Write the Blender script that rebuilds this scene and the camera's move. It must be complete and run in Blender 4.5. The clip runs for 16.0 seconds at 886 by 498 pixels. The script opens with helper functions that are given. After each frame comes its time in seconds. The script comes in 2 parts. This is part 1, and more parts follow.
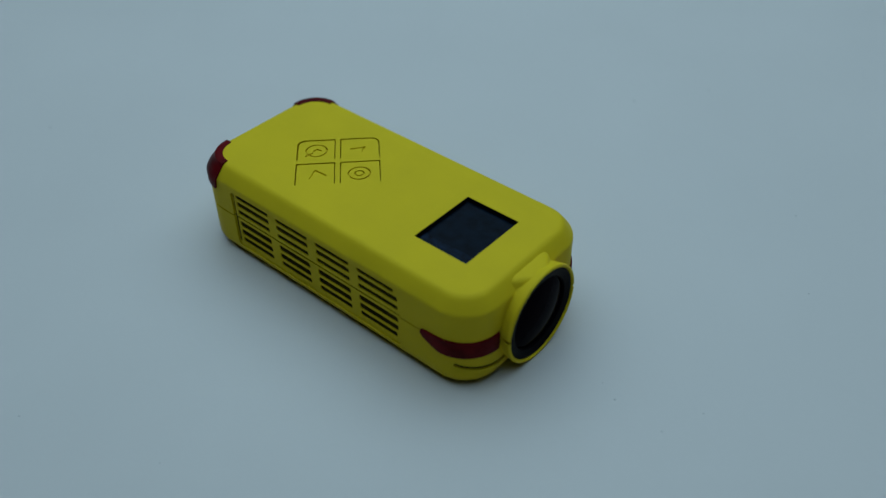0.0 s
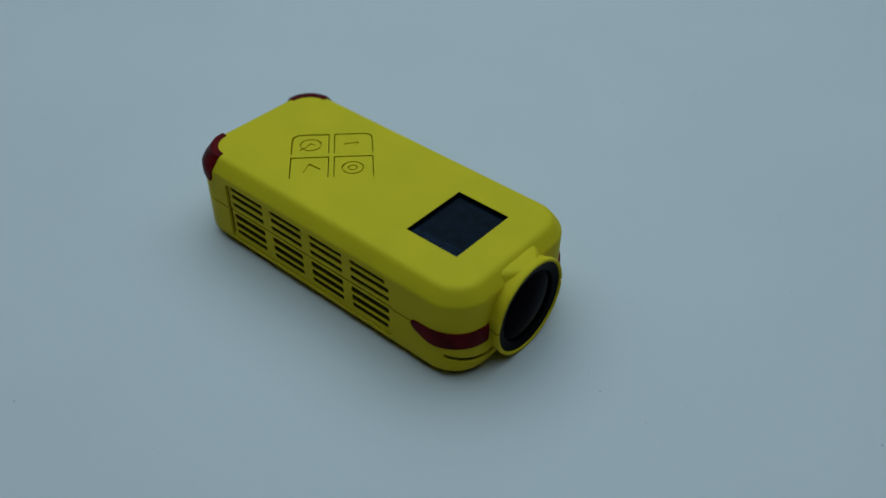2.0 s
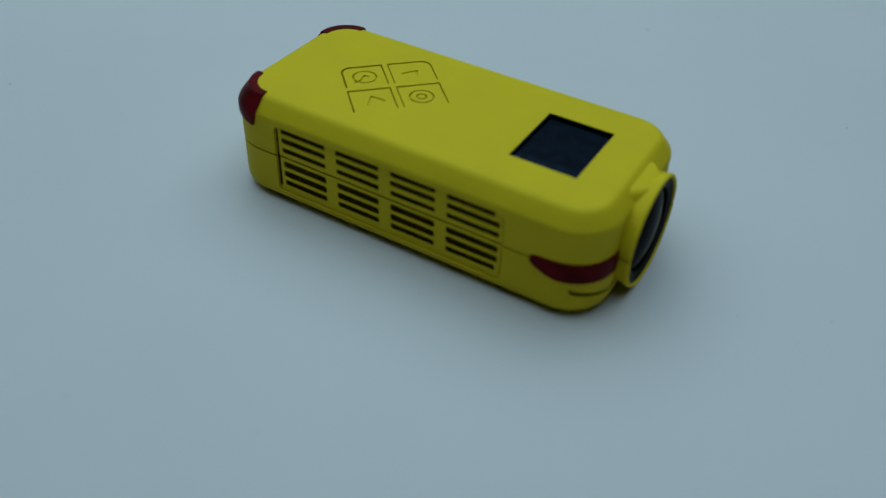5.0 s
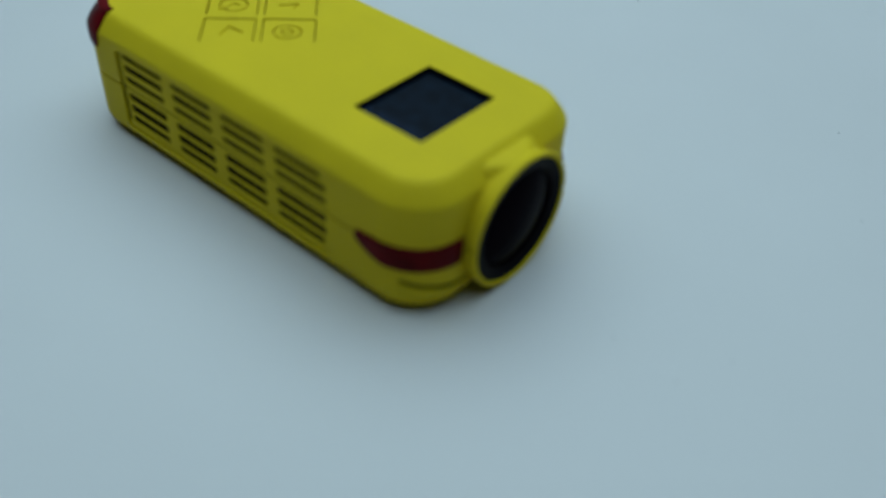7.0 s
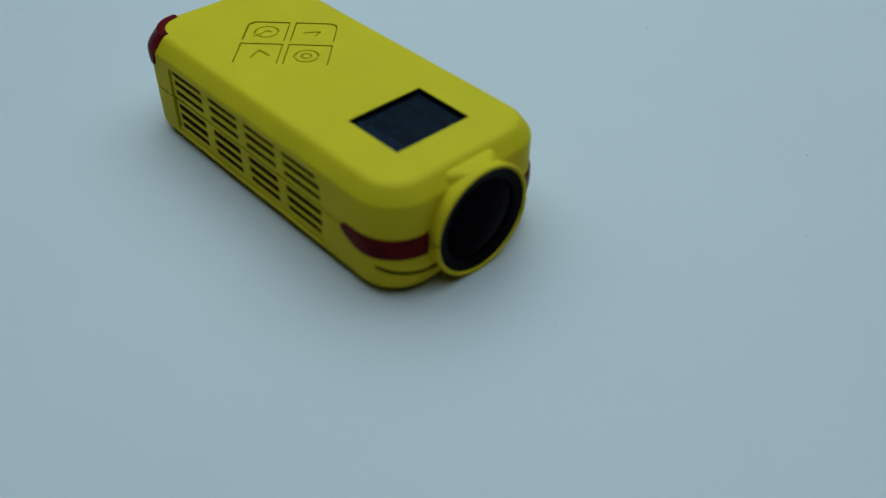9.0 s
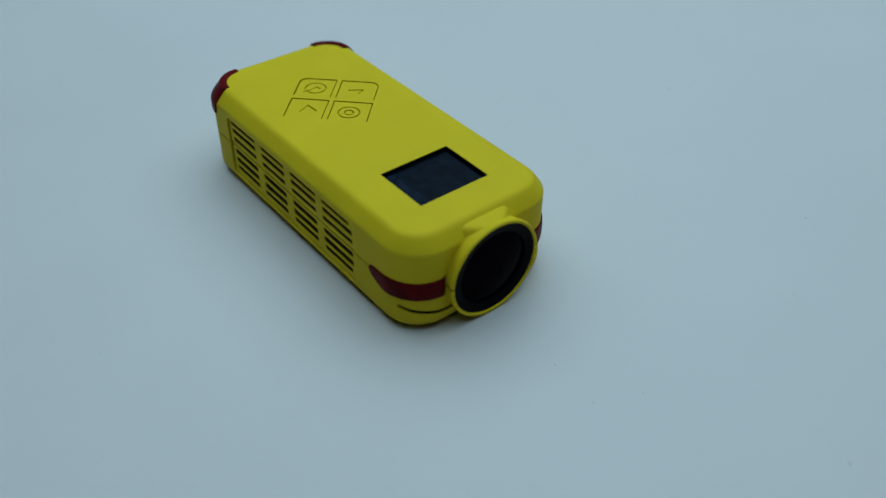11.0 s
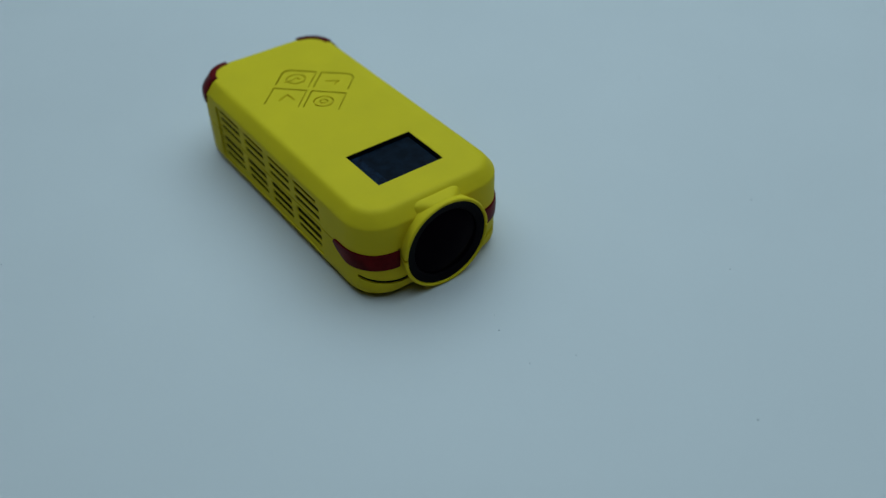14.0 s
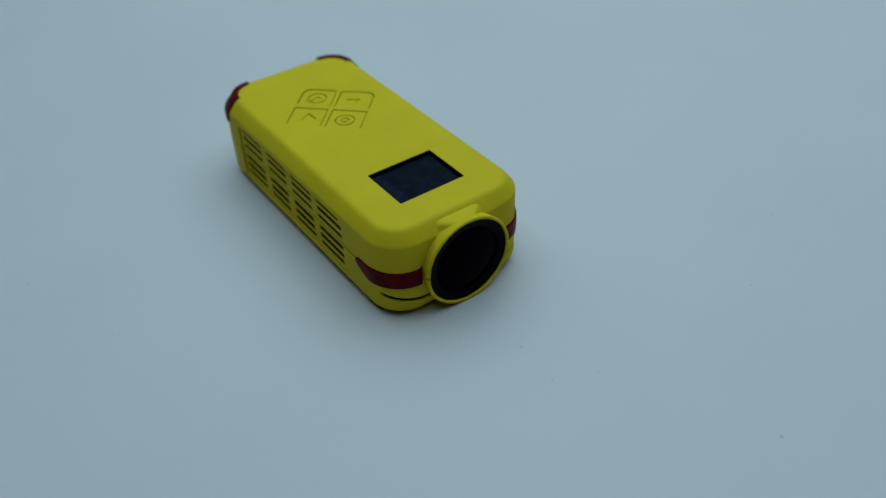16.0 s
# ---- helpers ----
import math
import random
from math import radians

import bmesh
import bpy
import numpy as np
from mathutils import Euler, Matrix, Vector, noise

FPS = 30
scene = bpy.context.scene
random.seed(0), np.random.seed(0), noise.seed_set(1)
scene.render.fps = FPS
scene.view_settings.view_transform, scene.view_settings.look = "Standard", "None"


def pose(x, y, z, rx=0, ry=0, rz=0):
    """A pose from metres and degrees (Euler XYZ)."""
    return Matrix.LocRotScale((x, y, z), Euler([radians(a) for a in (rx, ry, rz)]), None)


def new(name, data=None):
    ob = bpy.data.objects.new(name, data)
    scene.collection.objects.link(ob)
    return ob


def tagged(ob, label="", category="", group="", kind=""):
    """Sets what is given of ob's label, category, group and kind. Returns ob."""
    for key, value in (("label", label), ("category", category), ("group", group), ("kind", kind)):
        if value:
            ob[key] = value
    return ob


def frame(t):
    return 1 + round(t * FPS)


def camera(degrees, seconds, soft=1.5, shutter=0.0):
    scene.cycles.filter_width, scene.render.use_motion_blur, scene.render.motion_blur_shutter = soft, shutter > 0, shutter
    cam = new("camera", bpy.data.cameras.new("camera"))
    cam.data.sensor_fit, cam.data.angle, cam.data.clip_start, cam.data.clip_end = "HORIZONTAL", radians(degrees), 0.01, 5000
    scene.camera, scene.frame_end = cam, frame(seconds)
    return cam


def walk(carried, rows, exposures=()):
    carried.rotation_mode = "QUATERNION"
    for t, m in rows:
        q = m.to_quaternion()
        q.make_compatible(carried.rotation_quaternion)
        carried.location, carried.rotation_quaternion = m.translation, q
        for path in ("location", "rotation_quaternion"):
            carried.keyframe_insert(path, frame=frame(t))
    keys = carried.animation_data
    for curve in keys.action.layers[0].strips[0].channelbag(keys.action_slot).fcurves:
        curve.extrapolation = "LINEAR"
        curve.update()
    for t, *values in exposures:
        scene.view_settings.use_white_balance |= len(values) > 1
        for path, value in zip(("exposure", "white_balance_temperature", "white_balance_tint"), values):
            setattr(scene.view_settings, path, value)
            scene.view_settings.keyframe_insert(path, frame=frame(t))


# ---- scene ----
# ---- camera ----
cam = camera(52.15, 16.0, soft=1.35)
ROWS = [
    (0.00, 112.13, -110.48, 137.50, 49.62, 0.37, 40.46),
    (0.50, 112.44, -111.64, 137.62, 49.80, 0.11, 40.33),
    (1.00, 113.22, -112.75, 137.66, 49.86, -0.29, 40.32),
    (1.50, 113.28, -114.47, 138.21, 49.92, -0.84, 40.09),
    (2.00, 114.22, -114.10, 138.45, 49.80, -0.71, 40.33),
    (2.50, 114.82, -114.94, 139.38, 49.78, -0.26, 40.52),
    (3.00, 116.21, -127.57, 150.07, 51.00, -0.72, 39.12),
    (3.50, 103.71, -139.15, 146.80, 51.48, -1.31, 36.07),
    (4.00, 83.90, -143.70, 140.30, 50.14, -0.20, 31.41),
    (4.20, 81.18, -142.71, 132.71, 49.98, -0.14, 30.96),
    (5.25, 73.18, -125.82, 108.37, 49.89, -2.36, 31.51),
    (6.30, 75.60, -105.30, 92.95, 49.68, -4.05, 34.45),
    (6.50, 82.08, -101.96, 94.97, 49.35, -3.51, 36.37),
    (7.00, 97.92, -89.11, 94.63, 48.88, -3.09, 40.58),
    (7.50, 115.64, -83.55, 105.83, 50.15, -1.42, 42.67),
    (8.00, 121.80, -85.89, 106.04, 50.00, -1.51, 45.12),
    (8.50, 126.00, -85.74, 106.47, 49.62, -1.19, 46.20),
    (9.00, 126.76, -89.87, 110.40, 49.07, -0.84, 47.01),
    (9.50, 131.10, -93.29, 113.70, 49.37, -0.87, 47.54),
    (10.00, 134.66, -94.46, 118.73, 49.92, -1.15, 49.06),
    (10.20, 134.98, -94.56, 119.86, 50.41, -0.90, 49.60),
    (12.30, 155.93, -87.40, 136.79, 49.45, -0.42, 53.36),
    (12.50, 158.19, -86.82, 135.34, 50.11, -0.22, 53.25),
    (13.00, 161.35, -86.24, 136.41, 50.06, 0.36, 53.43),
    (13.50, 161.94, -87.32, 134.10, 49.62, 0.81, 53.60),
    (14.00, 163.84, -88.13, 135.94, 49.69, 0.86, 53.60),
    (14.50, 163.07, -89.05, 136.49, 49.57, 0.77, 53.66),
    (15.00, 164.09, -88.68, 138.00, 49.97, 1.10, 54.12),
    (15.50, 163.84, -88.73, 137.20, 50.29, 1.45, 54.26),
    (16.00, 163.03, -89.54, 137.94, 50.41, 1.66, 54.09),
]
# the lens is focused at one distance and has a shallow depth of field
cam.data.dof.use_dof = True
cam.data.dof.focus_distance = 0.195
cam.data.dof.aperture_fstop = 10.0
walk(cam, [(t, pose(x / 1000, y / 1000, z / 1000, rx, ry, rz)) for t, x, y, z, rx, ry, rz in ROWS],
     exposures=[(0, 0, 6500, 10), (4.2, .02, 6500, 10), (6.3, .42, 6620, 10), (7.5, .46, 6620, 10), (8.5, .36, 6620, 10), (9.5, .39, 6600, 10), (10.2, .415, 6600, 10), (12.3, .24, 6500, 10), (16, .22, 6500, 10)])

# ---- world and light ----
world = bpy.data.worlds.new("world")
scene.world = world
world.use_nodes = True
world.node_tree.nodes["Background"].inputs[0].default_value = (0.45, 0.6, 0.8, 1)
world.node_tree.nodes["Background"].inputs[1].default_value = 0.05

# assumed soft overhead light: its source is unseen, so a panel is added
LAMP_AT, LAMP_SIZE, LAMP_POWER = (-0.155, 0.232, 0.60), 1.03, 2.96
LAMP_COLOUR = (0.569, 0.822, 1.0)
lamp_data = bpy.data.lights.new("panel_lamp", "AREA")
lamp_data.shape, lamp_data.size, lamp_data.energy, lamp_data.color = "SQUARE", LAMP_SIZE * 0.97, LAMP_POWER, LAMP_COLOUR
lamp_ob = new("panel_lamp", lamp_data)
lamp_ob.matrix_world = pose(LAMP_AT[0], LAMP_AT[1], LAMP_AT[2] - 0.006)


# ---- materials ----
def material(name, colour, rough=0.5, metal=0.0, grain=0.0, grain_size=0.0004, vary=0.0, vary_size=0.02, coat=0.0,
             spec=0.5, ior=1.5, tint=(1, 1, 1)):
    """A principled surface with colour drift at a large scale, fine grain relief and uneven gloss."""
    m = bpy.data.materials.new(name)
    m.use_nodes = True
    nt = m.node_tree
    b = nt.nodes["Principled BSDF"]
    b.inputs["Roughness"].default_value = rough
    b.inputs["Metallic"].default_value = metal
    b.inputs["Coat Weight"].default_value = coat
    b.inputs["Specular IOR Level"].default_value = spec
    b.inputs["IOR"].default_value = ior
    b.inputs["Specular Tint"].default_value = (*tint, 1)
    b.inputs["Base Color"].default_value = (*colour, 1)
    geo = nt.nodes.new("ShaderNodeNewGeometry")
    if vary:
        n = nt.nodes.new("ShaderNodeTexNoise")
        n.inputs["Scale"].default_value, n.inputs["Detail"].default_value = 1 / vary_size, 5
        nt.links.new(geo.outputs["Position"], n.inputs["Vector"])
        ramp = nt.nodes.new("ShaderNodeValToRGB")
        ramp.color_ramp.elements[0].position, ramp.color_ramp.elements[1].position = 0.3, 0.7
        ramp.color_ramp.elements[0].color = (*[c * (1 - vary) for c in colour], 1)
        ramp.color_ramp.elements[1].color = (*[min(1, c * (1 + vary * 0.5)) for c in colour], 1)
        nt.links.new(n.outputs["Fac"], ramp.inputs["Fac"])
        nt.links.new(ramp.outputs["Color"], b.inputs["Base Color"])
        gloss = nt.nodes.new("ShaderNodeMapRange")
        gloss.inputs["To Min"].default_value, gloss.inputs["To Max"].default_value = rough - 0.06, min(1, rough + 0.06)
        nt.links.new(n.outputs["Fac"], gloss.inputs["Value"])
        nt.links.new(gloss.outputs["Result"], b.inputs["Roughness"])
    if grain:
        n = nt.nodes.new("ShaderNodeTexNoise")
        n.inputs["Scale"].default_value, n.inputs["Detail"].default_value = 1 / grain_size, 3
        nt.links.new(geo.outputs["Position"], n.inputs["Vector"])
        bump = nt.nodes.new("ShaderNodeBump")
        bump.inputs["Strength"].default_value, bump.inputs["Distance"].default_value = grain, grain_size * 0.3
        nt.links.new(n.outputs["Fac"], bump.inputs["Height"])
        nt.links.new(bump.outputs["Normal"], b.inputs["Normal"])
    return m


YELLOW = material("yellow_matt_plastic", (0.613, 0.454, 0.0129), 0.56, grain=0.25, grain_size=0.00035, vary=0.045, vary_size=0.012, spec=0.075)
RED = material("translucent_red_plastic", (0.106, 0.0038, 0.0052), 0.40, ior=1.17, spec=0.3, tint=(1, 0.52, 0.48), grain=0.15, grain_size=0.0008, vary=0.45, vary_size=0.004)
BLACK = material("black_plastic", (0.005, 0.004, 0.0045), 0.6, spec=0.05, grain=0.2, vary=0.2, vary_size=0.004)
BEZEL = material("dark_grey_plastic", (0.0040, 0.0032, 0.0042), 0.42, ior=1.085, tint=(1, 0.85, 0.9), grain=0.2, vary=0.2, vary_size=0.004)
# near-black colour that stands in for the shade inside gaps and slits
GAP_SHADE = material("painted_gap_shade", (0.0055, 0.0038, 0.0012), 0.9, spec=0.05)
# brown-black colour painted for the shaded space behind the vent slots
VENT_SHADE = material("painted_slot_shade", (0.043, 0.027, 0.0055), 0.95, spec=0.01, vary=0.45, vary_size=0.003)
GLASS = material("coated_lens_glass", (0.003, 0.0015, 0.003), 0.1, ior=1.05, spec=0.35, tint=(1, 0.72, 0.85))
SCREEN = material("black_screen_glass", (0.002, 0.003, 0.005), 0.12, spec=0.03, vary=0.3, vary_size=0.004)
DISPLAY = material("unlit_display", (0.0026, 0.0068, 0.0130), 0.3, spec=0.025, vary=0.6, vary_size=0.0022)
STRIP = material("display_border", (0.0040, 0.0110, 0.0245), 0.3, spec=0.03, vary=0.85, vary_size=0.0012)
TABLE = material("white_laminate", (0.575, 0.555, 0.527), 0.55, grain=0.04, grain_size=0.0012, vary=0.025, vary_size=0.06, spec=0.3)
SPECK = material("grey_dust", (0.39, 0.385, 0.37), 0.9)
WALL = material("painted_wall", (0.16, 0.165, 0.17), 0.9, grain=0.1, grain_size=0.004, vary=0.05, vary_size=0.4)
FLOORING = material("grey_carpet", (0.07, 0.07, 0.075), 0.95, grain=0.4, grain_size=0.004, vary=0.1, vary_size=0.2)
FRAME = material("white_enamel", (0.75, 0.76, 0.77), 0.4, vary=0.03, vary_size=0.1)
diffuser = material("lit_diffuser", (0.8, 0.8, 0.8), 0.6)
diffuser.node_tree.nodes["Principled BSDF"].inputs["Emission Color"].default_value = (*LAMP_COLOUR, 1)
diffuser.node_tree.nodes["Principled BSDF"].inputs["Emission Strength"].default_value = 0.7


# ---- mesh helpers (lengths in millimetres unless said otherwise) ----
MM = 0.001


def as_mesh(name, bm, mat, scale=MM, sharp=32):
    bmesh.ops.recalc_face_normals(bm, faces=bm.faces)
    me = bpy.data.meshes.new(name)
    bmesh.ops.scale(bm, vec=(scale,) * 3, verts=bm.verts)
    bm.to_mesh(me)
    bm.free()
    me.materials.append(mat)
    finish(me, sharp)
    return me


def finish(me, sharp):
    me.polygons.foreach_set("use_smooth", [True] * len(me.polygons))
    me.set_sharp_from_angle(angle=radians(sharp))


def part(name, bm, mat, parent=None, label="", scale=MM, sharp=32):
    """Links a bmesh as one mesh object under a thing or a part."""
    ob = new(name, as_mesh(name, bm, mat, scale, sharp))
    ob.parent = parent
    if label:
        ob["label"] = label
    return ob


def carve(ob, cutter, sharp=32):
    """Cuts the cutter's solids (a bmesh, millimetres) out of ob's mesh for good."""
    bmesh.ops.recalc_face_normals(cutter, faces=cutter.faces)
    bmesh.ops.scale(cutter, vec=(MM,) * 3, verts=cutter.verts)
    tool_mesh = bpy.data.meshes.new("tool")
    cutter.to_mesh(tool_mesh)
    cutter.free()
    tool = new("tool", tool_mesh)
    mod = ob.modifiers.new("cut", "BOOLEAN")
    mod.operation, mod.solver, mod.object = "DIFFERENCE", "EXACT", tool
    bpy.context.view_layer.update()
    cut = bpy.data.meshes.new_from_object(ob.evaluated_get(bpy.context.evaluated_depsgraph_get()))
    ob.modifiers.clear()
    mat = ob.data.materials[0]
    cut.name = ob.data.name
    ob.data = cut
    cut.materials.clear()
    cut.materials.append(mat)
    finish(cut, sharp)
    bpy.data.objects.remove(tool)
    bpy.data.meshes.remove(tool_mesh)


def prism(bm, outline, z0, z1, to3=lambda a, b, c: (a, b, c)):
    """A solid over a flat outline [(a, b)] between two levels; to3 lays it into space."""
    low = [bm.verts.new(to3(a, b, z0)) for a, b in outline]
    top = [bm.verts.new(to3(a, b, z1)) for a, b in outline]
    bm.faces.new(low[::-1])
    bm.faces.new(top)
    n = len(outline)
    for i in range(n):
        bm.faces.new((low[i], low[(i + 1) % n], top[(i + 1) % n], top[i]))


def loft(bm, rings, caps=True):
    """Skins closed rings of points, one after another."""
    loops = [[bm.verts.new(p) for p in ring] for ring in rings]
    n = len(loops[0])
    for a, b in zip(loops, loops[1:]):
        for i in range(n):
            bm.faces.new((a[i], a[(i + 1) % n], b[(i + 1) % n], b[i]))
    if caps:
        bm.faces.new(loops[0][::-1])
        bm.faces.new(loops[-1])
    return loops


def revolve(bm, profile, cy, cz, steps=72):
    """Turns a profile [(x, radius)] about an axis along x; closed profile, no caps."""
    rows = [[bm.verts.new((x, cy + r * math.cos(2 * math.pi * k / steps), cz + r * math.sin(2 * math.pi * k / steps)))
             for k in range(steps)] for x, r in profile]
    for a, b in zip(rows, rows[1:] + rows[:1]):
        for k in range(steps):
            bm.faces.new((a[k], a[(k + 1) % steps], b[(k + 1) % steps], b[k]))


def cap_of_sphere(bm, x_rim, rim, bulge, cy, cz, steps=48, rows=10):
    """A domed disc: the rim at x_rim, its middle bulge further along x."""
    rings = []
    for j in range(1, rows + 1):
        s = j / rows
        rings.append([bm.verts.new((x_rim + bulge * (1 - s * s), cy + rim * s * math.cos(2 * math.pi * k / steps),
                                    cz + rim * s * math.sin(2 * math.pi * k / steps))) for k in range(steps)])
    tip = bm.verts.new((x_rim + bulge, cy, cz))
    for k in range(steps):
        bm.faces.new((tip, rings[0][k], rings[0][(k + 1) % steps]))
    for a, b in zip(rings, rings[1:]):
        for k in range(steps):
            bm.faces.new((a[k], b[k], b[(k + 1) % steps], a[(k + 1) % steps]))
    bm.faces.new(rings[-1])


def box(bm, x0, x1, y0, y1, z0, z1):
    prism(bm, [(x0, y0), (x1, y0), (x1, y1), (x0, y1)], z0, z1)


def bevel_all(bm, width, segments=2):
    bmesh.ops.recalc_face_normals(bm, faces=bm.faces)
    bmesh.ops.bevel(bm, geom=list(bm.edges), offset=width, segments=segments, affect="EDGES", profile=0.5)


# ---- room ----
TABLE_Z = -0.0005
ROOM, CEIL, FLOOR_Z = 1.5, 1.75, -0.74


def slab(name, x0, x1, y0, y1, z0, z1, mat, label, category):
    bm = bmesh.new()
    box(bm, x0, x1, y0, y1, z0, z1)
    return tagged(part(name, bm, mat, scale=1.0), label, category, kind="structure")


slab("floor", -ROOM, ROOM, -ROOM, ROOM, FLOOR_Z - 0.1, FLOOR_Z, FLOORING, "plain grey carpeted floor of the room", "floor")
slab("ceiling", -ROOM, ROOM, -ROOM, ROOM, CEIL, CEIL + 0.1, WALL, "plain painted ceiling above the table", "ceiling")
slab("wall_north", -ROOM - 0.1, ROOM + 0.1, ROOM, ROOM + 0.1, FLOOR_Z, CEIL, WALL, "plain grey painted wall of the room", "wall")
slab("wall_south", -ROOM - 0.1, ROOM + 0.1, -ROOM - 0.1, -ROOM, FLOOR_Z, CEIL, WALL, "plain grey painted wall of the room", "wall")
slab("wall_west", -ROOM - 0.1, -ROOM, -ROOM, ROOM, FLOOR_Z, CEIL, WALL, "plain grey painted wall of the room", "wall")
slab("wall_east", ROOM, ROOM + 0.1, -ROOM, ROOM, FLOOR_Z, CEIL, WALL, "plain grey painted wall of the room", "wall")


# body of the added panel, an assumed thing out of view
def make_lamp():
    thing = tagged(new("added_light_panel"), "assumed square light panel with cold glowing diffuser, added out of view over the table", "light panel")
    thing.location = LAMP_AT
    h, z = LAMP_SIZE / 2, CEIL - LAMP_AT[2]
    bm = bmesh.new()
    outer = [(-h - 0.02, -h - 0.02), (h + 0.02, -h - 0.02), (h + 0.02, h + 0.02), (-h - 0.02, h + 0.02)]
    prism(bm, outer, 0.008, 0.05)
    part("housing", bm, FRAME, thing, scale=1.0)
    bm = bmesh.new()
    box(bm, -h, h, -h, h, 0.0, 0.0075)
    part("diffuser", bm, diffuser, thing, "cold white glowing diffuser", scale=1.0)
    for sx in (-1, 1):
        for sy in (-1, 1):
            bm = bmesh.new()
            box(bm, sx * h * 0.8 - 0.004, sx * h * 0.8 + 0.004, sy * h * 0.8 - 0.004, sy * h * 0.8 + 0.004, 0.05, z)
            part("hanger", bm, FRAME, thing, scale=1.0)
    return thing


make_lamp()


def make_table():
    thing = tagged(new("table"), "large smooth white laminate table with a few specks", "table")
    bm = bmesh.new()
    box(bm, -0.7, 0.7, -0.6, 0.6, TABLE_Z - 0.03, TABLE_Z)
    bevel_all(bm, 0.003)
    part("tabletop", bm, TABLE, thing, "smooth matt white tabletop", scale=1.0)
    for sx in (-1, 1):
        for sy in (-1, 1):
            bm = bmesh.new()
            box(bm, sx * 0.64 - 0.025, sx * 0.64 + 0.025, sy * 0.54 - 0.025, sy * 0.54 + 0.025, FLOOR_Z, TABLE_Z - 0.03)
            part("leg", bm, FRAME, thing, scale=1.0)
    return thing


make_table()

# ---- the action camera ----
# it rests on the lens collar and its rear feet, so that a narrow dark gap is left under the case
FRONT, REAR, HALF, TOP, SEAM, CORNER = 40.3, -41.4, 19.28, 22.3, 11.0, 8.5
RING_Y, RING_Z = 0.0, 10.6


def outline(inset=0.0, steps=14):
    """The case's plan: a long rounded rectangle, counter-clockwise, with points along its straight sides."""
    r = CORNER - inset
    pts = []
    for cx, cy, a0 in ((FRONT - CORNER, -HALF + CORNER, -90), (FRONT - CORNER, HALF - CORNER, 0),
                       (REAR + CORNER, HALF - CORNER, 90), (REAR + CORNER, -HALF + CORNER, 180)):
        for k in range(steps + 1):
            a = radians(a0 + 90 * k / steps)
            pts.append((cx + r * math.cos(a), cy + r * math.sin(a)))
    return pts


def ring_at(inset, z):
    return [(x, y, z) for x, y in outline(inset)]


# (inset, height) down the side of the case
UPPER = [(0.0, SEAM + 0.22), (0.0, 11.6), (0.0, 18.7), (0.03, 19.0), (0.14, 19.3), (0.36, 19.62), (1.0, 20.45), (1.6, 21.25),
         (2.0, 21.7), (2.35, 22.0), (2.75, 22.2), (3.2, TOP), (3.7, TOP)]
LOWER = [(3.2, 0.52), (2.1, 0.54), (1.25, 0.72), (0.64, 1.08), (0.24, 1.65), (0.05, 2.25), (0.0, 2.75), (0.0, 10.4), (0.0, SEAM - 0.22)]


def inset_on_side(z):
    """How far the case is drawn in at a height."""
    rows = LOWER + UPPER
    for (a, z0), (b, z1) in zip(rows, rows[1:]):
        if z0 <= z <= z1 and z1 > z0:
            return a + (b - a) * (z - z0) / (z1 - z0)
    return 0.0


device = tagged(new("action_camera"), "small yellow plastic action camera with red corners, on the table", "camera")

bm = bmesh.new()
loft(bm, [ring_at(i, z) for i, z in UPPER])
upper = part("upper_shell", bm, YELLOW, device, "matt yellow upper case half")
bm = bmesh.new()
loft(bm, [ring_at(i, z) for i, z in LOWER])
lower = part("lower_shell", bm, YELLOW, device, "matt yellow lower case half")
# near-black core inside the parting line, painting the groove's shade
bm = bmesh.new()
loft(bm, [ring_at(0.75, SEAM - 0.4), ring_at(0.75, SEAM + 0.4)])
part("seam_shade_core", bm, GAP_SHADE, device, "dark core coloured as the shade in the parting line round the case")

# four foot pads under the case
for fx in (-30, 28):
    for fy in (-12, 12):
        bm = bmesh.new()
        prism(bm, [(fx + 3 * math.cos(k * math.pi / 8), fy + 3 * math.sin(k * math.pi / 8)) for k in range(16)], TABLE_Z / MM, 0.75)
        part("foot_pad", bm, BLACK, device, "thin black rubber foot")

# vent panel in the long side: a shallow recess, a groove at its rear end, slots in four columns
COLUMNS = ((-27.3, -16.7), (-14.2, -4.4), (-1.9, 7.9), (10.25, 21.2))
ROWS_Z = ((17.0, 1.3), (14.86, 1.38), (12.64, 1.26), (9.3, 1.62), (7.03, 1.68), (4.9, 1.42))
PANEL = (-28.75, 22.1, 2.75, 17.75)


def rounded_rect(x0, x1, z0, z1, r, steps=4):
    pts = []
    for cx, cz, a0 in ((x1 - r, z0 + r, -90), (x1 - r, z1 - r, 0), (x0 + r, z1 - r, 90), (x0 + r, z0 + r, 180)):
        for k in range(steps + 1):
            a = radians(a0 + 90 * k / steps)
            pts.append((cx + r * math.cos(a), cz + r * math.sin(a)))
    return pts


def on_side(sign):
    return lambda a, b, c: (a, sign * (HALF - c), b)


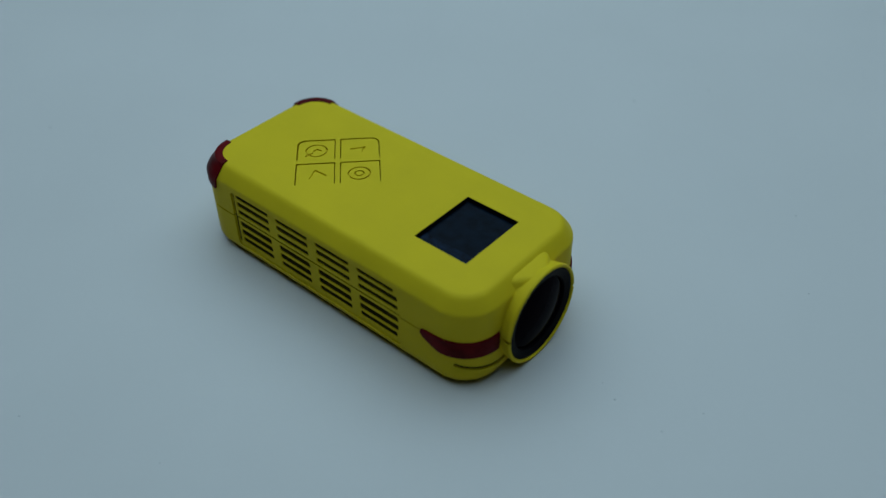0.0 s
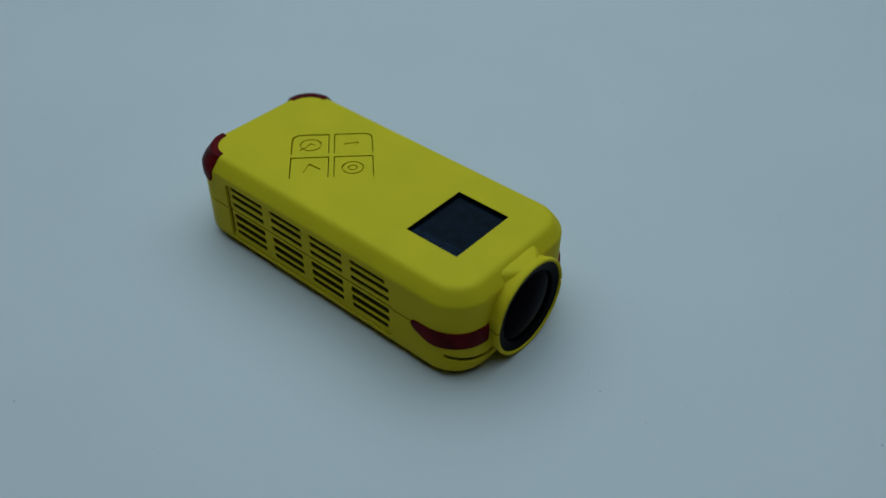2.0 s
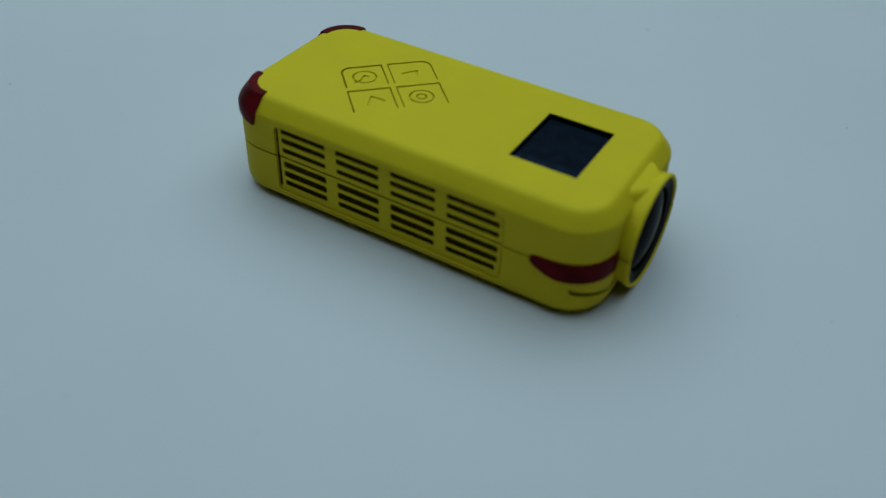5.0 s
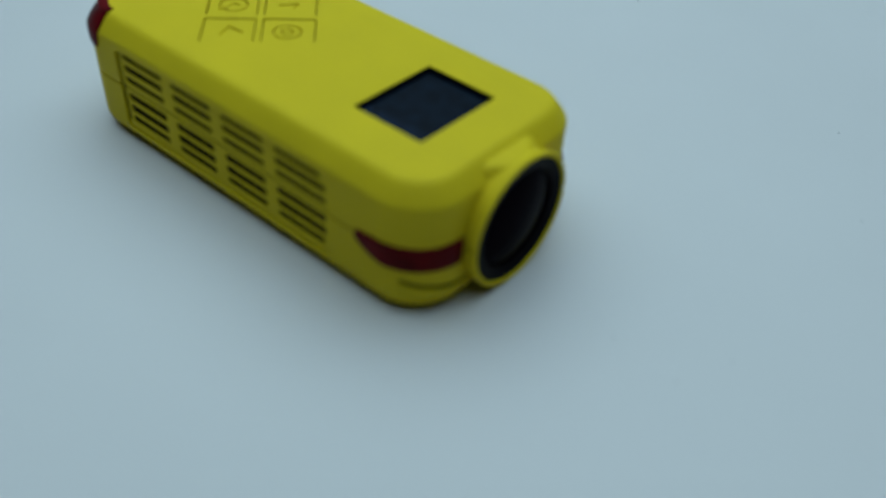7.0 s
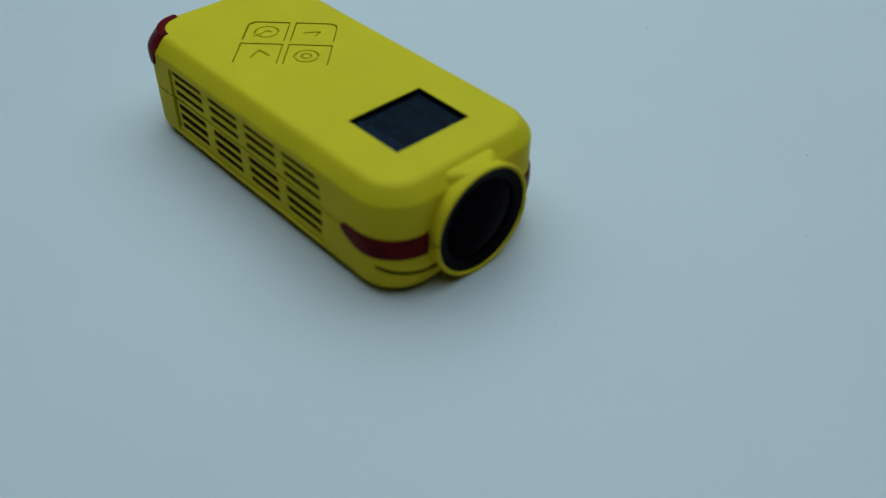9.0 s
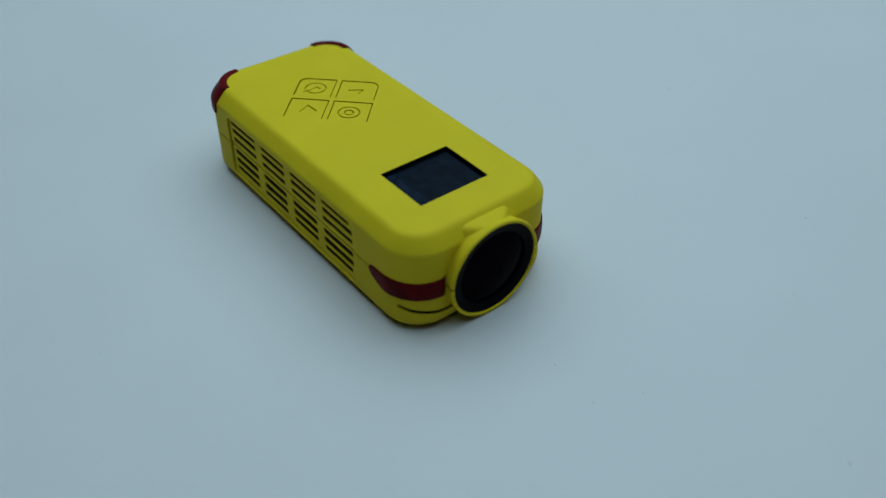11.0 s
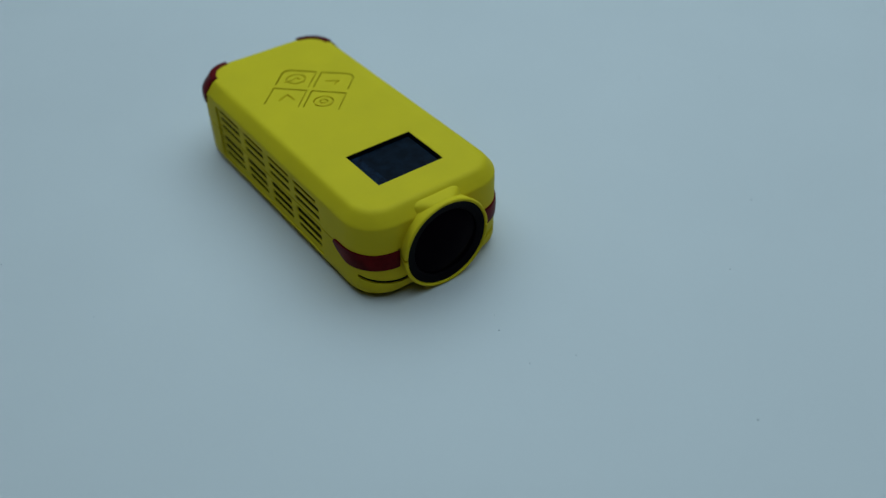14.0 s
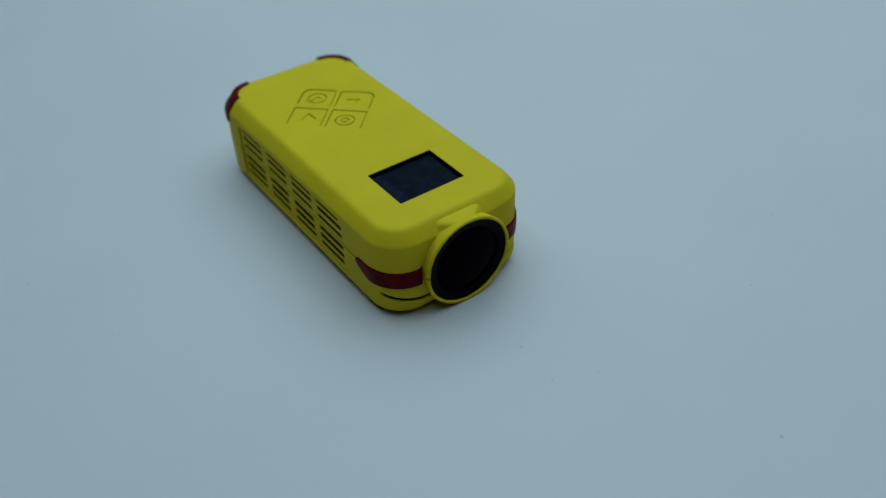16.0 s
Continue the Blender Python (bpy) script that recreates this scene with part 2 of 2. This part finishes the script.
for sign in (-1, 1):
    for shell in (upper, lower):
        cut = bmesh.new()
        prism(cut, rounded_rect(*PANEL, 1.2), -2.0, 0.32, on_side(sign))
        carve(shell, cut)
    for shell in (upper, lower):
        cut = bmesh.new()
        frames = [rounded_rect(PANEL[0] + d, PANEL[1] - d, PANEL[2] + d, PANEL[3] - d, 1.2 - d) for d in (0.0, 0.3)]
        lay = on_side(sign)
        rings = [[lay(a, b, c) for a, b in frames[i]] for i, c in ((0, 0.2), (0, 0.55), (1, 0.55), (1, 0.2))]
        loft(cut, rings + rings[:1], caps=False)
        bmesh.ops.remove_doubles(cut, verts=cut.verts, dist=1e-5)
        carve(shell, cut)
    cut_up, cut_low = bmesh.new(), bmesh.new()
    for c, (x0, x1) in enumerate(COLUMNS):
        for r, (z, h) in enumerate(ROWS_Z):
            a, b = x0 + (0.1 if r == 5 else 0), x1
            if c == 3 and r == 0:
                b -= 1.1
            if c == 3 and r == 5:
                b -= 0.4
            prism(cut_up if r < 3 else cut_low, rounded_rect(a, b, z - h / 2, z + h / 2, h * 0.3, 2), -2.0, 3.4, on_side(sign))
    prism(cut_low, [(-28.72, 3.7), (-27.85, 3.7), (-27.85, 10.83), (-28.72, 10.83)], -2.0, 2.4, on_side(sign))
    prism(cut_up, [(-28.65, 11.17), (-28.0, 11.17), (-28.0, 17.2), (-28.65, 17.2)], -2.0, 2.4, on_side(sign))
    carve(upper, cut_up)
    carve(lower, cut_low)
    # block added behind the slots; its dark colour gives their inner shade
    bm = bmesh.new()
    prism(bm, rounded_rect(-28.85, 21.6, 3.5, 17.75, 0.3, 1), 0.58, 3.3, on_side(sign))
    part("vent_shade_block", bm, VENT_SHADE, device, "dark brown block coloured as the shaded space behind the vent slots")

# screen opening and screen
SX0, SX1, SY = 16.62, 29.97, 8.48
cut = bmesh.new()
box(cut, SX0, SX1, -SY, SY, TOP - 1.6, TOP + 2)
carve(upper, cut)
bm = bmesh.new()
frame_out = [(SX0, -SY), (SX1, -SY), (SX1, SY), (SX0, SY)]
frame_in = [(SX0 + 0.12, -SY + 0.12), (SX1 - 0.12, -SY + 0.12), (SX1 - 0.12, SY - 0.12), (SX0 + 0.12, SY - 0.12)]
loft(bm, [[(x, y, TOP - 1.58) for x, y in frame_out], [(x, y, TOP - 0.16) for x, y in frame_out],
          [(x, y, TOP - 0.16) for x, y in frame_in], [(x, y, TOP - 1.58) for x, y in frame_in]], caps=False)
screen = part("screen", bm, BLACK, device, "square dark unlit screen set into the case")
bm = bmesh.new()
box(bm, SX0 + 0.12, SX1 - 0.12, -SY + 0.12, SY - 0.12, TOP - 1.55, TOP - 0.95)
part("screen_glass", bm, SCREEN, screen, "glossy dark glass")
for y0, y1, mat, name, label in ((-SY + 3.15, SY - 0.5, DISPLAY, "display_area", "faintly blue unlit display area"),
                                 (-SY + 0.35, -SY + 3.15, STRIP, "display_edge", "bluish edge strip of the display")):
    bm = bmesh.new()
    box(bm, SX0 + 0.45, SX1 - 0.35, y0, y1, TOP - 0.955, TOP - 0.935)
    part(name, bm, mat, screen, label)

# four spring buttons in a diamond: r runs along (x + y), u along (y - x)
Q = math.sqrt(0.5)


def on_top(r, u, z):
    return ((r - u) * Q, (r + u) * Q, z)


LEFT, RIGHT, BACK, FORE = (-19.0, -10.28), (-9.25, -0.32), (10.7, 18.65), (1.4, 9.4)
GAP, SAG = 0.26, 0.15


def plate(r0, r1, u0, u1, round_left, round_right, shrink, wide=1.0):
    """A button's outline, open at its hinge (u0); shrink draws in its three cut sides, the outer one wide times as much."""
    r0, r1, u1 = r0 + shrink * wide, r1 - shrink, u1 - shrink * (1 + wide) / 2
    pts = [(r0, u0), (r1, u0)]
    for on, c, a0 in ((round_right, 1, 0), (round_left, 0, 90)):
        rad = (2.0 if on else 0.25) - shrink * 0.5
        rad = max(rad, 0.12)
        cr, cu = (r1 - rad if c else r0 + rad), u1 - rad
        for k in range(7):
            a = radians(a0 + 15 * k)
            pts.append((cr + rad * math.cos(a), cu + rad * math.sin(a)))
    return pts


def stroke(bm, a, b, width, depth):
    """A V-shaped groove from a to b."""
    (r0, u0), (r1, u1) = a, b
    n = math.hypot(r1 - r0, u1 - u0)
    pr, pu = -(u1 - u0) / n * width / 2, (r1 - r0) / n * width / 2
    ends = []
    for r, u in (a, b):
        ends.append([bm.verts.new(on_top(r + pr * k, u + pu * k, z))
                     for k, z in ((0.6, TOP - depth), (-0.6, TOP - depth), (-1, TOP + 0.01), (-1, TOP + 1), (1, TOP + 1), (1, TOP + 0.01))])
    for k in range(6):
        bm.faces.new((ends[0][k], ends[0][(k + 1) % 6], ends[1][(k + 1) % 6], ends[1][k]))
    bm.faces.new(ends[0][::-1])
    bm.faces.new(ends[1])


def sag(button, u0, u1):
    """Lets a button's free end hang a little below the case's top."""
    for v in button.data.vertices:
        u = (v.co.y - v.co.x) * Q / MM
        v.co.z -= SAG * MM * max(0.0, u - u0) / (u1 - u0)


def ring_groove(bm, r, u, radius, width, z0, z1, steps=40, a0=0.0, a1=360.0):
    closed = a1 - a0 >= 360
    angles = [radians(a0 + (a1 - a0) * k / steps) for k in range(steps if closed else steps + 1)]
    rows = []
    for rad, z in ((radius - width / 2, z0), (radius + width / 2, z0), (radius + width / 2, z1), (radius - width / 2, z1)):
        rows.append([bm.verts.new(on_top(r + rad * math.cos(a), u + rad * math.sin(a), z)) for a in angles])
    n = len(angles)
    for a, b in zip(rows, rows[1:] + rows[:1]):
        for k in range(n if closed else n - 1):
            bm.faces.new((a[k], a[(k + 1) % n], b[(k + 1) % n], b[k]))
    if not closed:
        bm.faces.new([row[0] for row in rows])
        bm.faces.new([row[-1] for row in rows][::-1])


DEEP, OVER = TOP - 0.6, TOP + 1.0
for rs, us, rl, rr, icon in ((LEFT, BACK, True, False, "power"), (RIGHT, BACK, False, True, "minus"),
                             (LEFT, FORE, False, False, "up"), (RIGHT, FORE, False, False, "record")):
    cut = bmesh.new()
    prism(cut, plate(*rs, *us, rl, rr, 0.0), TOP - 1.5, TOP + 2, on_top)
    carve(upper, cut)
    bm = bmesh.new()
    prism(bm, plate(*rs, *us, rl, rr, GAP, {"power": 1.5, "up": 1.15}.get(icon, 1.0)), TOP - 1.2, TOP, on_top)
    button = part("button", bm, YELLOW, device, {"power": "yellow button engraved with a circled arrow",
                                                 "minus": "yellow button engraved with a short bar",
                                                 "up": "yellow button engraved with an up chevron",
                                                 "record": "yellow button engraved with two rings"}[icon])
    rings = {"record": ((-5.0, 4.85, 2.35), (-5.0, 4.85, 0.95)), "power": ((-14.55, 14.35, 2.35),)}.get(icon, ())
    lines = {"power": (((-16.95, 12.2), (-15.3, 13.5)), ((-15.3, 13.95), (-14.45, 14.95)), ((-14.65, 15.0), (-13.45, 14.2))),
             "minus": (((-7.0, 14.33), (-3.55, 15.0)), ((-3.7, 15.05), (-4.3, 12.9))),
             "up": (((-14.7, 6.8), (-12.2, 4.5)), ((-14.55, 6.85), (-15.75, 3.5)))}.get(icon, ())
    tools = []
    for cr, cu, rad in rings:
        tools.append(bmesh.new())
        ring_groove(tools[-1], cr, cu, rad, 0.38, DEEP, OVER)
    for k, (a, b) in enumerate(lines):
        tools.append(bmesh.new())
        faint = (icon, k) in (("minus", 1), ("up", 1))
        stroke(tools[-1], a, b, 0.56 if icon != "power" else 0.46, 0.28 if faint else 0.42)
    for tool_bm in tools:
        carve(button, tool_bm, sharp=10)
    sag(button, *us)

# lens ring, bezel, barrel and glass
bm = bmesh.new()
revolve(bm, [(36.0, 9.3), (36.0, 10.55), (40.5, 10.6), (41.2, 10.76), (41.8, 10.96), (42.2, 11.06), (42.55, 11.1),
             (42.88, 11.0), (43.03, 10.8), (43.02, 10.55), (42.88, 10.36), (42.5, 10.3), (41.85, 10.3), (41.3, 9.3)], RING_Y, RING_Z, 96)
lens_ring = part("lens_ring", bm, YELLOW, device, "round yellow collar about the lens")
for sy in (-1, 1):
    cut = bmesh.new()
    box(cut, 40.6, 45, sy * 11.4 - 0.98, sy * 11.4 + 0.98, SEAM - 0.42, SEAM + 0.30)
    carve(lens_ring, cut)
# openings for the lens through both case halves
for shell in (upper, lower):
    cut = bmesh.new()
    prism(cut, [(9.9 * math.cos(k * math.pi / 48), RING_Z + 9.9 * math.sin(k * math.pi / 48)) for k in range(96)], 35.0, 48.0,
          lambda a, b, c: (c, a, b))
    carve(shell, cut)
bm = bmesh.new()
revolve(bm, [(41.95, 10.28), (42.6, 10.26), (42.68, 10.1), (42.65, 9.85), (42.5, 9.4), (42.38, 8.5), (42.32, 8.34), (42.2, 8.26),
             (38.5, 8.24), (38.5, 9.2), (41.4, 9.25)], RING_Y, RING_Z, 96)
bezel = part("lens_bezel", bm, BEZEL, lens_ring, "matt black stepped bezel")
bm = bmesh.new()
cap_of_sphere(bm, 41.85, 8.17, 1.25, RING_Y, RING_Z)
part("lens_glass", bm, GLASS, lens_ring, "glossy black domed lens glass")
# shoulder that joins the collar to the top: widest at the case, narrowing forwards into the collar's crest
bm = bmesh.new()
wedge = []
for x, w, zt in ((36.6, 5.75, 21.42), (38.7, 5.75, 21.42), (39.2, 5.55, 21.4), (39.9, 4.9, 21.37), (40.7, 4.0, 21.33), (41.4, 3.1, 21.28), (42.0, 2.4, 21.22), (42.5, 1.8, 21.05)):
    half = [(w + 1.5, 18.9), (w + 0.85, 19.7), (w + 0.44, zt - 1.0), (w + 0.12, zt - 0.6), (w - 0.32, zt - 0.29), (w - 0.92, zt - 0.09), (w - 1.7, zt)]
    wedge.append([(x, -w - 1.5, 16.0)] + [(x, -y, z) for y, z in half] + [(x, y, z) for y, z in half[::-1]] + [(x, w + 1.5, 16.0)])
loft(bm, wedge)
shoulder = part("lens_shoulder", bm, YELLOW, device, sharp=60)
cut = bmesh.new()
prism(cut, [(9.9 * math.cos(k * math.pi / 48), RING_Z + 9.9 * math.sin(k * math.pi / 48)) for k in range(96)], 30.0, 48.0,
      lambda a, b, c: (c, a, b))
carve(shoulder, cut)


# red corner inserts
def side_point(angle, z, sign, grow):
    """A point on a rear corner at an angle round it, pushed out by grow."""
    cx, cy = REAR + CORNER, -HALF + CORNER
    r = CORNER - inset_on_side(z) + grow
    return (cx + r * math.cos(radians(angle)), -sign * (cy + r * math.sin(radians(angle))), z)


def corner_cap(sign):
    bm = bmesh.new()
    heights = [TOP + 0.1, TOP + 0.28, TOP + 0.1, 21.85, 21.2, 20.5, 19.5, 18.5, 17.5, 16.9, 16.4]
    cols = 28
    grid = []
    for j, z in enumerate(heights):
        row = []
        v = j / (len(heights) - 1)
        for k in range(cols + 1):
            s = k / cols
            bend = abs(2 * s - 1)
            spread = 49 - 9 * v ** 1.6
            a = 225 + (2 * s - 1) * spread
            if j == 0:
                cx, cy = REAR + CORNER, -HALF + CORNER
                r = 4.7 + 0.15 * bend ** 2
                row.append((cx + r * math.cos(radians(a)), -sign * (cy + r * math.sin(radians(a))), z))
            elif j == 1:
                cx, cy = REAR + CORNER, -HALF + CORNER
                r = 5.5
                row.append((cx + r * math.cos(radians(a)), -sign * (cy + r * math.sin(radians(a))), z))
            else:
                zz = z + (1 - bend) * 0.9 * v * v
                x, y, level = side_point(a, min(zz, 22.05), sign, 0.42)
                row.append((x, y, zz if j == 2 else level))
        grid.append([bm.verts.new(p) for p in row])
    for a, b in zip(grid, grid[1:]):
        for k in range(cols):
            bm.faces.new((a[k], a[k + 1], b[k + 1], b[k]))
    bmesh.ops.recalc_face_normals(bm, faces=bm.faces)
    bmesh.ops.solidify(bm, geom=list(bm.faces), thickness=0.9)
    return bm


for sign in (1, -1):
    cap = part("corner_cap", corner_cap(sign), RED, device, "dark red translucent corner insert", sharp=40)


# red light bands round the front corners, and the slit below each
def front_path(n):
    """Points along the front corner of the vent side, from the long side to the lens."""
    pts = []
    cx, cy = FRONT - CORNER, -HALF + CORNER
    straight = cx - 27.6
    bend = CORNER * math.pi / 2
    total = straight + bend - 0.15
    for k in range(n + 1):
        d = total * k / n
        if d < straight:
            pts.append((27.6 + d, -HALF, (0.0, -1.0), d))
        elif d > straight + bend:
            pts.append((FRONT, cy + d - straight - bend, (1.0, 0.0), d))
        else:
            a = -math.pi / 2 + (d - straight) / CORNER
            pts.append((cx + CORNER * math.cos(a), cy + CORNER * math.sin(a), (math.cos(a), math.sin(a)), d))
    return pts


def slit_drop(k):
    """How far the slit has sunk at its k-th step."""
    return 2.0 * (min(k, 24) / 24) ** 0.8


def band(sign):
    bm = bmesh.new()
    rows = []
    for x, y, (nx, ny), d in front_path(36):
        s = min(1.0, d / 6.0)
        top = 11.95 + 0.4 * min(1.0, d / 7.0) + 0.25 * max(0.0, (d - 12) / 6)
        low = 10.0 - 1.95 * math.sin(s * math.pi / 2)
        if d < 0.9:
            mid, half = (top + low) / 2, (top - low) / 2 * (0.6 + 0.4 * math.sqrt(d / 0.9))
            top, low = mid + half, mid - half
        ring = []
        for out, z in ((-0.9, low), (0.1, low), (0.34, low + 0.22), (0.45, (top + low) / 2), (0.34, top - 0.22), (0.1, top), (-0.9, top)):
            ring.append(bm.verts.new((x + nx * out, -sign * (y + ny * out), z)))
        rows.append(ring)
    for a, b in zip(rows, rows[1:]):
        for k in range(7):
            bm.faces.new((a[k], a[(k + 1) % 7], b[(k + 1) % 7], b[k]))
    bm.faces.new(rows[0][::-1])
    bm.faces.new(rows[-1])
    return bm


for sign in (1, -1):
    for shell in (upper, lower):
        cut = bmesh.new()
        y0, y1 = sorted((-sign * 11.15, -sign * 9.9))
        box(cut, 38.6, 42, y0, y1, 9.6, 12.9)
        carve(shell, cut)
    # dark box set into the recess; its colour stands for the gap's shade
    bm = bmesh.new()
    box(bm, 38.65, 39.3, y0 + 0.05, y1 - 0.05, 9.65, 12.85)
    part("band_gap_shade", bm, GAP_SHADE, device, "dark box coloured as the shade between band and collar")
    # dark strip let into the slit to paint the shade inside it
    bm = bmesh.new()
    shade_rows = []
    for k in range(28):
        a, run = radians(min(0, -65.5 + 65.5 * k / 24)), max(0, k - 24) * 0.75
        shade_rows.append([bm.verts.new((FRONT - CORNER + q * math.cos(a), -sign * (-HALF + CORNER + q * math.sin(a) + run), z - slit_drop(k)))
                           for q, z in ((CORNER - 2.5, 5.52), (CORNER - 0.5, 5.52), (CORNER - 0.5, 6.48), (CORNER - 2.5, 6.48))])
    for a, b in zip(shade_rows, shade_rows[1:]):
        for k in range(4):
            bm.faces.new((a[k], a[(k + 1) % 4], b[(k + 1) % 4], b[k]))
    bm.faces.new(shade_rows[0][::-1])
    bm.faces.new(shade_rows[-1])
    part("slit_shade", bm, GAP_SHADE, device, "dark strip coloured as the shade inside the narrow slit")
    part("light_band", band(sign), RED, device, "dark red translucent light band")
    cut = bmesh.new()
    cx, cy = FRONT - CORNER, -HALF + CORNER
    rows = []
    for k in range(28):
        a, run = radians(min(0, -66 + 66 * k / 24)), max(0, k - 24) * 0.77
        rows.append([cut.verts.new((cx + r * math.cos(a), -sign * (cy + r * math.sin(a) + run), z - slit_drop(k)))
                     for r, z in ((CORNER - 2.6, 5.5), (CORNER + 1, 5.5), (CORNER + 1, 6.5), (CORNER - 2.6, 6.5))])
    for a, b in zip(rows, rows[1:]):
        for k in range(4):
            cut.faces.new((a[k], a[(k + 1) % 4], b[(k + 1) % 4], b[k]))
    cut.faces.new(rows[0][::-1])
    cut.faces.new(rows[-1])
    carve(lower, cut)

# ---- specks on the table ----
for k, (x, y, size) in enumerate(((-24, -79, 0.35), (6, -68, 0.3), (62, -1, 0.4), (73, -2, 0.35), (77, 7, 0.3), (110, 23, 0.45), (78.5, 52.5, 0.35),
                                  (64.5, 77, 0.45), (20, 117, 0.5), (-112, -19, 0.6), (6, 98, 0.5), (57.8, 1.1, 0.25))):
    bm = bmesh.new()
    bmesh.ops.create_icosphere(bm, subdivisions=1, radius=size * 0.62)
    rng = random.Random(k)
    for v in bm.verts:
        v.co = Vector((x - 0.33, y + 0.35, TABLE_Z / MM)) + Vector((v.co.x * rng.uniform(0.5, 1.3), v.co.y * rng.uniform(0.4, 1.1), max(0, (v.co.z + size * 0.5) * 0.4)))
    speck = part("dust_speck", bm, SPECK, None)
    tagged(speck, "tiny grey speck of dust on the table", "dust speck", "specks on the table")
